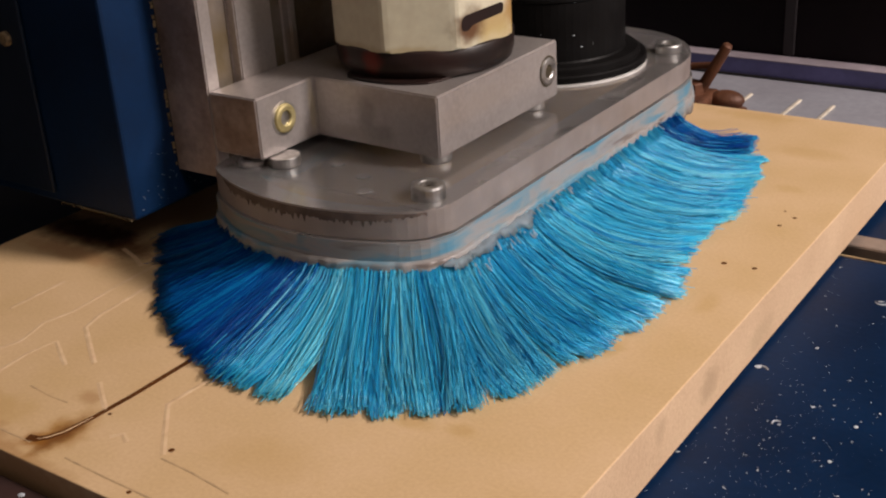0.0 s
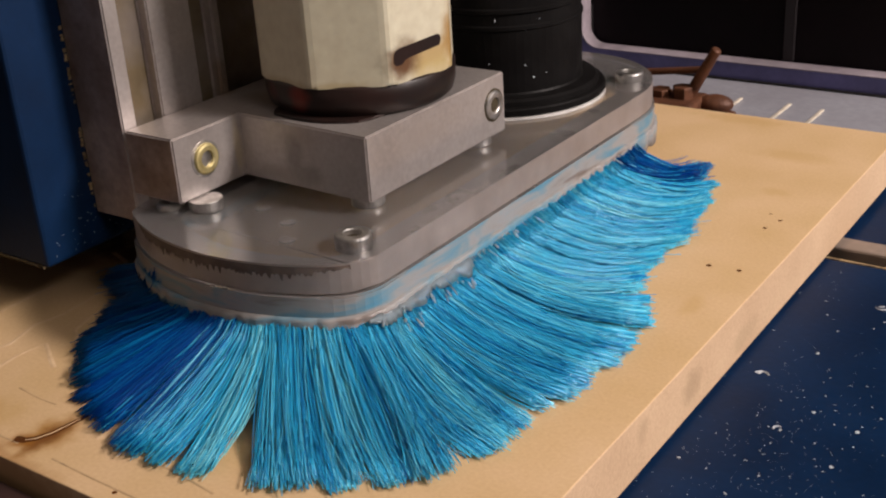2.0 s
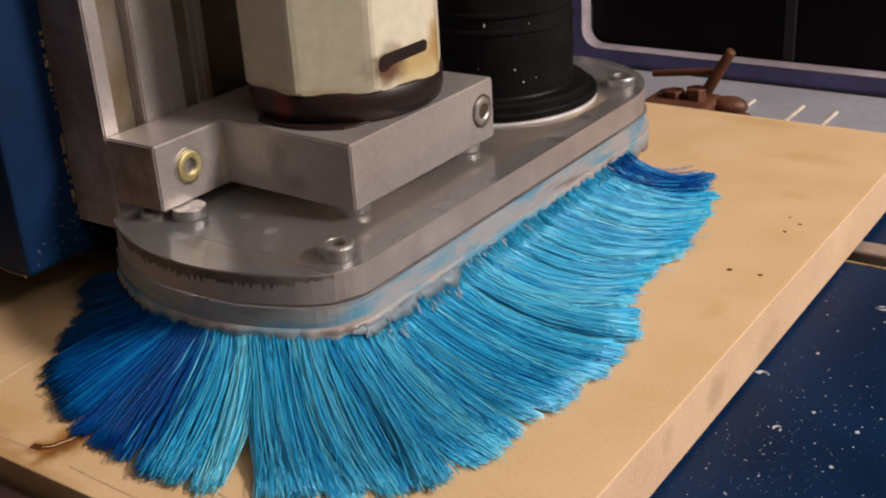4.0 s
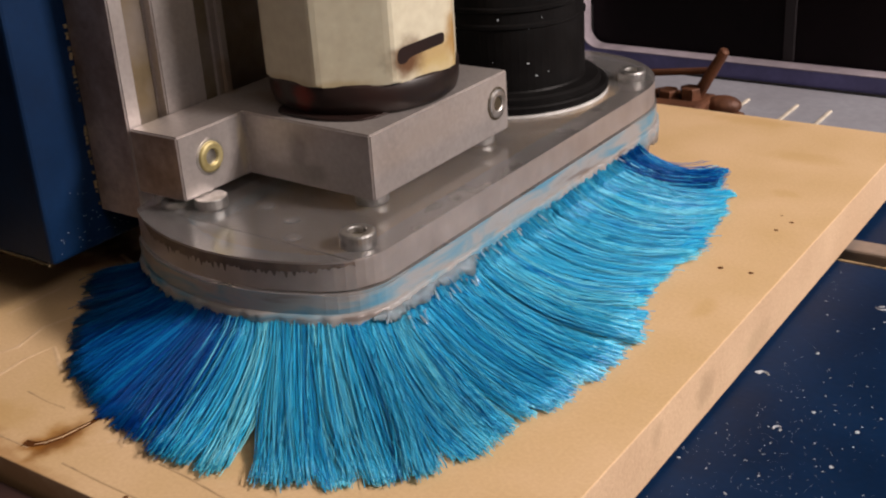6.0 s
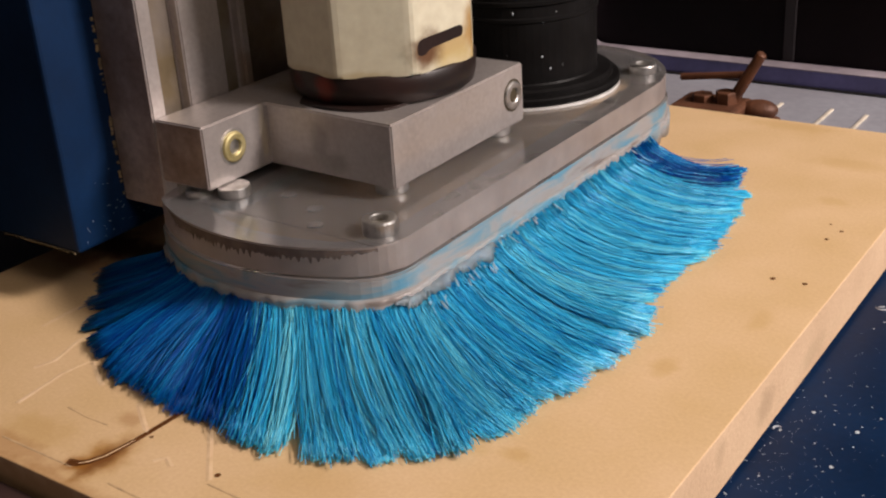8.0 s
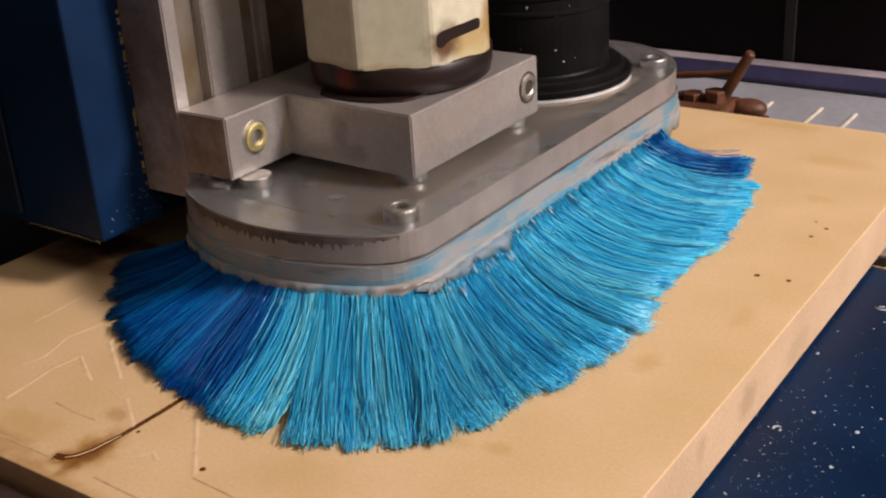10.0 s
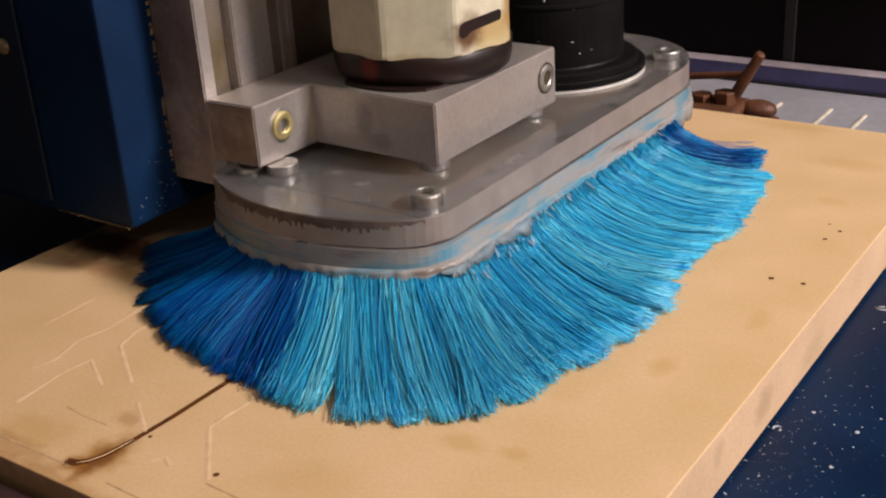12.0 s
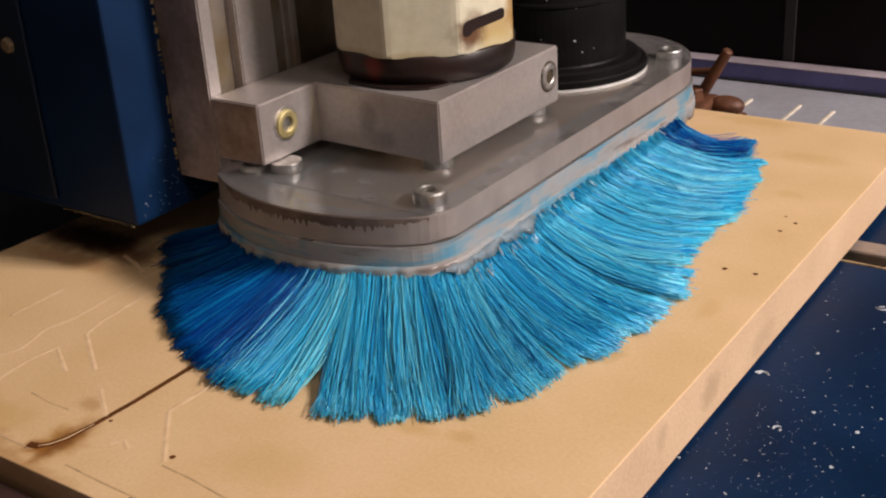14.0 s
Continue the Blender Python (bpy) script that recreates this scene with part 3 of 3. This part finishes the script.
def shoe_outline(grow=0.0, left=44.5, right=46.0):
    """Plan of the dust shoe: a shallow arc in front, straight sides, a half-round far end."""
    pts = []
    r, cy = 75 + grow, 304.0
    a0, a1 = math.asin((left + grow - 3) / r), math.asin((right + grow - 11) / r)
    for i in range(61):
        a = -a0 + (a0 + a1) * i / 60
        pts.append((XC + r * math.sin(a), cy - r * math.cos(a)))
    (px, py), mid = pts[-1], pts[-1][1] + 11 * math.tan(a1)
    side, yr = XC + right + grow, mid + 10
    for i in range(1, 8):
        u = i / 7
        pts.append(((1 - u) ** 2 * px + 2 * u * (1 - u) * side + u * u * side, (1 - u) ** 2 * py + 2 * u * (1 - u) * mid + u * u * yr))
    for i in range(1, 10):
        pts.append((side, yr + (414 - yr) * i / 9))
    for i in range(1, 25):
        a = math.pi * i / 24
        w = right if a < math.pi / 2 else left
        pts.append((XC + (w + grow) * math.cos(a), 414 + (46.5 + grow) * math.sin(a)))
    yl = pts[0][1]
    for i in range(1, 9):
        pts.append((XC - left - grow, 414 + (yl + 8 - 414) * i / 8))
    pts += [(XC - left - grow + 0.6, yl + 4), (XC - left - grow + 1.7, yl + 1.2)]
    return pts


def along(outline):
    """Arc lengths of an open walk round the outline."""
    out, s = [0.0], 0.0
    for a, b in zip(outline, outline[1:]):
        s += math.dist(a, b)
        out.append(s)
    return out


# heading of the bristles round the shoe: place along the rim, heading, reach
FAN = [(-60, -185, 38), (-30, -182, 38), (0, -174, 35), (8, -155, 34), (17, -136, 33.5), (26, -119, 35.5), (35, -104, 40), (44, -92, 45), (50, -83, 49), (54, -79, 50), (55.5, -65, 53), (62, -62, 53), (70, -58, 53),
       (78, -51, 53), (84, -48, 52), (91, -46, 52), (97, -42, 52), (104, -39, 51), (105.5, -28, 52), (124, -25, 53), (140, -14, 53), (148, 0, 49), (151, 10, 48), (156, 15, 47), (183, 18, 50), (209, 27, 48), (224, 33, 46),
       (232, 34, 44), (234, 40, 40), (246, 46, 37), (400, 60, 36)]


def fan_at(k):
    for (a, h0, l0), (b, h1, l1) in zip(FAN, FAN[1:]):
        if k <= b:
            u = (k - a) / (b - a)
            return h0 + (h1 - h0) * u, l0 + (l1 - l0) * u
    return FAN[-1][1:]


def tuft_mesh(rnd, reach, width, drop, count, ride, sway, curl):
    """Bristles of one tuft: it leaves the rim at the origin, heads along +x and comes to rest drop millimetres lower."""
    verts, faces = [], []
    lean = rnd.uniform(-1.5, 1.5)
    for number in range(count):
        stray = number < 3
        y0, layer = rnd.uniform(-0.5, 0.5) * width, 1.0 if stray else rnd.random()
        x0, z0 = -6.0 + 5.0 * layer + rnd.uniform(-0.4, 0.4), rnd.uniform(-0.8, 0.8)
        length = reach * rnd.triangular(0.84, 1.06, 1.0) * (1.03 - 0.06 * abs(y0) / width)
        spread = y0 * rnd.uniform(0.9, 1.35) + lean + rnd.gauss(0, 4.5 if stray else 1.3)
        bend, lift = sway + rnd.gauss(0, 2.5 if stray else 1.1), 0.5 + 2.6 * ride * layer * rnd.uniform(0.45, 1.0)
        r0 = 0.14 if stray else rnd.uniform(0.11, 0.20)
        n, power = 7, curl * rnd.uniform(0.92, 1.1)
        base = len(verts)
        for i in range(n + 1):
            u = i / n
            x = x0 + (length - x0) * u
            y = y0 + (spread - y0) * u + bend * math.sin(math.pi * u)
            z = z0 * (1 - u) + (6.5 * (1 - 0.7 * layer) if i == 0 else 0) - drop + drop * (1 - u) ** power + lift * (0.35 + 0.65 * math.sin(math.pi * min(u * 0.9, 1))) * u
            r = r0 * (1 - 0.25 * u)
            for j in range(3):
                a = 2 * math.pi * j / 3 + 1.57
                verts.append((x * MM, (y + r * math.cos(a)) * MM, (z + r * math.sin(a)) * MM))
            if i:
                b = base + 3 * (i - 1)
                for j in range(3):
                    faces.append((b + j, b + (j + 1) % 3, b + 3 + (j + 1) % 3, b + 3 + j))
        faces.append((base, base + 2, base + 1))
        b = base + 3 * n
        faces.append((b, b + 1, b + 2))
    return verts, faces


def ring_prism(outer, inner, z0, z1):
    """A flat ring between two outlines of as many points."""
    bm = bmesh.new()
    loops = [[bm.verts.new((x, y, z)) for x, y in o] for o, z in ((outer, z0), (outer, z1), (inner, z1), (inner, z0))]
    n = len(outer)
    for a, b in zip(loops, loops[1:] + loops[:1]):
        for i in range(n):
            bm.faces.new((a[i], a[(i + 1) % n], b[(i + 1) % n], b[i]))
    rounds = [set(loop) for loop in loops]
    sharp = [e for e in bm.edges if any(e.verts[0] in r and e.verts[1] in r for r in rounds)]
    bmesh.ops.bevel(bm, geom=sharp, offset=0.5, segments=2, affect="EDGES")
    return bm


def dust_shoe():
    d = empty("dust_shoe", "clear acrylic dust shoe plates with a splayed blue bristle skirt", "dust shoe")
    top = prism(shoe_outline(0), 27.0, 35.8, 0.5)
    for f in top.faces:
        f.normal_update()
        f.material_index = 0 if abs(f.normal.z) > 0.9 else 1
    part("top_plate", top, [ACRYLIC, ACRYLIC_EDGE], d, "scratched clear acrylic plate")
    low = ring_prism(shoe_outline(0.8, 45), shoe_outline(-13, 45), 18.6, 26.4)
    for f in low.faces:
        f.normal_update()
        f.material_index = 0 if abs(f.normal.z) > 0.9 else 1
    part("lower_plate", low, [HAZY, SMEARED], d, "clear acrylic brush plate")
    rnd = random.Random(5)
    burn = bmesh.new()
    arc = [p for p in shoe_outline(0.06) if p[1] < 246 and p[0] < XC + 43.5]
    fine = []
    for a, b in zip(arc, arc[1:]):
        fine += [(a[0] + (b[0] - a[0]) * i / 6, a[1] + (b[1] - a[1]) * i / 6) for i in range(6)]
    cols = []
    for n, (x, y) in enumerate(fine[40:]):
        deep = 1.7 + 2.6 * max(0.0, 0.15 + 1.2 * noise.noise((x * 0.9, 1.0, 0.0)) + 0.7 * noise.noise((x * 0.12, 4.0, 0.0)))
        deep *= 1.35 * min(1.0, 0.2 + n / 30, 0.1 + (len(fine) - 40 - n) / 70)
        cols.append((burn.verts.new((x, y, 35.2)), burn.verts.new((x, y, 35.2 - deep))))
    for a, b in zip(cols, cols[1:]):
        burn.faces.new((a[0], a[1], b[1], b[0]))
    part("saw_burn", burn, SAW_BURN, d, "browned saw marks along the edge")
    up = Matrix.Identity(4)
    for x, y, r, h in ((-192.8, 252.0, 5.2, 4.4), (-196, 429, 5.4, 3.6), (-263, 250, 4.2, 2.0)):
        socket_screw("screw", d, Matrix.Translation((x, y, 35.9)) @ up, r, h, STEEL, "bright zinc socket screw")
    for x, y in ((-252, 254.5), (-209.5, 280), (-209.5, 340), (-266, 340)):
        part("spacer", lathe([(5.0, 35.9), (5.2, 36.2), (5.2, 39.0), (5.0, 39.2)], x, y, 24), STEEL, d, "bright steel spacer")
    for x, y in ((-221.5, 257), (-236, 262), (-213, 247)):
        part("old_hole", lathe([(2.6, 35.82), (2.6, 35.98), (2.2, 36.05)], x, y, 20), ACRYLIC, d, "drilled hole in the acrylic")
    # glue: a ragged lip below the rim and flat smears over the roots
    rim = shoe_outline(0.9, 45)
    marks = along(rim)
    rnd = random.Random(11)
    glue = bmesh.new()
    rows, s = [], 0.0
    while s < marks[-1]:
        i = max(j for j, v in enumerate(marks) if v <= s)
        j = min(i + 1, len(rim) - 1)
        u = (s - marks[i]) / max(1e-6, marks[j] - marks[i])
        x, y = rim[i][0] + (rim[j][0] - rim[i][0]) * u, rim[i][1] + (rim[j][1] - rim[i][1]) * u
        d0 = Vector((rim[j][0] - rim[i][0], rim[j][1] - rim[i][1]))
        d0 = d0.normalized() if d0.length > 0 else Vector((1, 0))
        nx, ny = d0.y, -d0.x
        low = 13.6 - 3.2 * noise.noise((x * 0.16, y * 0.16, 3.0)) - rnd.uniform(0, 1.1)
        out = 0.9 + 0.9 * noise.noise((x * 0.3, y * 0.3, 9.0))
        rows.append([glue.verts.new((x + nx * q, y + ny * q, z)) for q, z in ((-1.2, 19.0), (0.1, 20.4), (out, 19.0), (out * 0.8, low + 0.4), (-0.4, low), (-1.5, low + 0.6))])
        s += 0.9
    for a, b in zip(rows, rows[1:]):
        for i in range(6):
            glue.faces.new((a[i], a[(i + 1) % 6], b[(i + 1) % 6], b[i]))
    part("glue_lip", glue, SMEARED, d, "ragged milky lip of glue", smooth=True)
    glue = bmesh.new()
    rows = []
    for i in range(60):
        y = 244 + i * 1.0
        out = (3.2 + 3.4 * noise.noise((y * 0.13, 2.0, 8.0)) + rnd.uniform(-0.5, 0.5)) * min(1.0, i / 6, (60 - i) / 8)
        out = max(0.3, out)
        x = XC + 46.8
        rows.append([glue.verts.new(p) for p in ((x, y, 19.2), (x + out * 0.5, y - out * 0.2, 19.0 - 0.30 * out + rnd.uniform(-0.2, 0.3)), (x + out, y - out * 0.45, 18.4 - 0.68 * out), (x + out * 0.5, y - out * 0.2, 18.3 - 0.36 * out), (x, y, 18.4))])
    for a, b in zip(rows, rows[1:]):
        for i in range(5):
            glue.faces.new((a[i], a[(i + 1) % 5], b[(i + 1) % 5], b[i]))
    for _ in range(44):
        y = rnd.choice((rnd.uniform(246, 300), rnd.uniform(246, 292), rnd.uniform(300, 400)))
        g = bmesh.ops.create_icosphere(glue, subdivisions=2, radius=1)
        out = rnd.uniform(0.0, 7.5 if y < 290 else 3.5)
        m = Matrix.Translation((XC + 47 + out, y, 18.6 - 0.62 * out)) @ pose(0, 0, 0, 0, 0, fan_at(y - 156)[0] + rnd.gauss(0, 12)) @ pose(0, 0, 0, 0, 34, 0) @ Matrix.Diagonal((rnd.uniform(0.5, 2.4), rnd.uniform(0.15, 0.6), rnd.uniform(0.12, 0.3), 1))
        bmesh.ops.transform(glue, matrix=m, verts=g["verts"])
    tagged(part("glue_smear", glue, GLUE, d, "milky smears and strings of hot glue", smooth=True), kind="stuff")
    return d


def lag_share(k):
    """How much of the drag turns a tuft: the corner behind the sweep folds back the most."""
    return 0.9 + 1.05 * min(1.0, max(0.0, (k + 2) / 14)) - 0.95 * min(1.0, max(0.0, (k - 40) / 14))


def brush_tufts(shoe):
    """Tufts of the skirt, each a rigid piece that turns about its root; gives them with root and heading."""
    rnd = random.Random(21)
    roots, out = [], []
    rim = shoe_outline(-0.6, 46)
    marks = along(rim)
    step = 2.3
    for n in range(int(marks[-1] / step)):
        s = n * step
        i = max(j for j, v in enumerate(marks) if v <= s)
        j = min(i + 1, len(rim) - 1)
        u = (s - marks[i]) / max(1e-6, marks[j] - marks[i])
        x, y = rim[i][0] + (rim[j][0] - rim[i][0]) * u, rim[i][1] + (rim[j][1] - rim[i][1]) * u
        if y < 247 and x < XC + 46:
            k = x + 264
        elif x > XC:
            k = 84 + (y - 240)
            if y > 408:
                continue
        else:
            continue
        roots.append((k, x, y))
    for k, x, y in roots:
        heading, reach = fan_at(k)
        heading += rnd.gauss(0, 1.3) + 2.5 * noise.noise((k * 0.15, 0.0, 5.0))
        ride = 1.1 + 2.8 * noise.noise((k * 0.16, 3.0, 0.0)) + rnd.uniform(-0.3, 0.3)
        sway = 3.0 * noise.noise((k * 0.07, 7.0, 1.0)) - 5.0 * min(1.0, max(0.0, (k - 95) / 60))
        verts, faces = tuft_mesh(rnd, reach * rnd.uniform(0.97, 1.03), step * 1.35, 17.4, 130, max(0.15, ride), sway, 1.15 + 0.75 * min(1.0, max(0.0, (k - 36) / 24)))
        me = bpy.data.meshes.new("tuft")
        me.from_pydata(verts, [], faces)
        me.polygons.foreach_set("use_smooth", [True] * len(me.polygons))
        # navy filaments: shade painted in by the column, deeper dye at the far end; they thin out towards the rest
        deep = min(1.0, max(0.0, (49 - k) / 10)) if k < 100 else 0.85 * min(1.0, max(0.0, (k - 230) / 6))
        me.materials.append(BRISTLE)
        me.materials.append(DYED_SHADED_BRISTLE)
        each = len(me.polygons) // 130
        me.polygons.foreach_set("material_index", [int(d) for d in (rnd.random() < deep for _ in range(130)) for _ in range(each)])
        ob = new("tuft", me)
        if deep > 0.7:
            ob["label"] = "tuft of navy filaments, painted shade at the column corner, deeper dye at the far end"
        ob.parent = shoe
        ob.matrix_basis = pose(x * MM, y * MM, 18.0 * MM, 0, 0, heading)
        out.append((ob, (x, y), heading, lag_share(k)))
    return out


COLUMN, BLOCK, MOTOR, PORT, SHOE = z_column(), spindle_clamp(), spindle_motor(), hose_port(), dust_shoe()
TUFTS = brush_tufts(SHOE)

# how far the board slides across and the head along, in millimetres
BOARD_X = [(0.0, -1.63), (0.5, -4.87), (1.0, -6.0), (1.5, -6.91), (2.0, -6.93), (2.5, -6.79), (3.3, -4.5), (4.2, 1.5), (5.0, 4.97), (5.5, 1.3), (6.0, -2.98), (6.5, 3.31),
           (7.0, 11.48), (7.2, 13.86), (8.2, 14.5), (9.3, 11.8), (9.5, 13.73), (10.0, 9.32), (10.5, 0.35), (11.0, 0.0), (11.5, 5.24), (12.0, 13.98), (12.5, 8.09), (13.0, 2.29), (13.5, -5.63), (14.0, -1.48)]
HEAD_Y = [(0.0, 8.7), (0.5, 1.92), (1.0, -7.73), (1.5, -17.6), (2.0, -27.38), (2.5, -35.32), (3.3, -38.0), (4.2, -33.0), (5.0, -27.39), (5.5, -24.69), (6.0, -25.42), (6.5, -20.77),
          (7.0, -21.33), (7.2, -19.5), (8.2, -15.0), (9.3, -10.5), (9.5, -8.91), (10.0, -5.27), (10.5, -5.77), (11.0, 0.0), (11.5, 3.31), (12.0, 7.43), (12.5, 11.91), (13.0, 14.57), (13.5, 16.34), (14.0, 9.45)]


def drag_rows():
    """The drag of the board on the bristle tips: it follows the slide, up to a limit."""
    rows, ux, uy = [], -4.0, -4.0
    for (t, bx), (_, hy) in zip(BOARD_X, HEAD_Y):
        if rows:
            ux, uy = ux + (bx - rows[-1][3]), uy - (hy - rows[-1][4])
            r = math.hypot(ux, uy)
            if r > 12:
                ux, uy = ux * 12 / r, uy * 12 / r
        rows.append((t, ux, uy, bx, hy))
    return [(t, a, b) for t, a, b, _, _ in rows]


def motions():
    for thing in (BOARD, CLAMP):
        walk(thing, [(t, pose(x * MM, 0, 0)) for t, x in BOARD_X])
    for thing, (x0, y0, z0) in STRIPS:
        walk(thing, [(t, pose((x0 + x) * MM, y0 * MM, z0 * MM)) for t, x in BOARD_X])
    for thing in (COLUMN, BLOCK, MOTOR, PORT, SHOE):
        walk(thing, [(t, pose(0, y * MM, 0)) for t, y in HEAD_Y])
    drag = drag_rows()
    rest = next((a, b) for t, a, b in drag if t == 11.0)
    for ob, (x, y), heading, give in TUFTS:
        h = radians(heading)
        rows = []
        for t, a, b in drag:
            side = -(a - rest[0]) * math.sin(h) + (b - rest[1]) * math.cos(h)
            rows.append((t, pose(x * MM, y * MM, 18.0 * MM, 0, 0, heading + give * math.degrees(math.atan2(side, 42)))))
        walk(ob, rows)


motions()
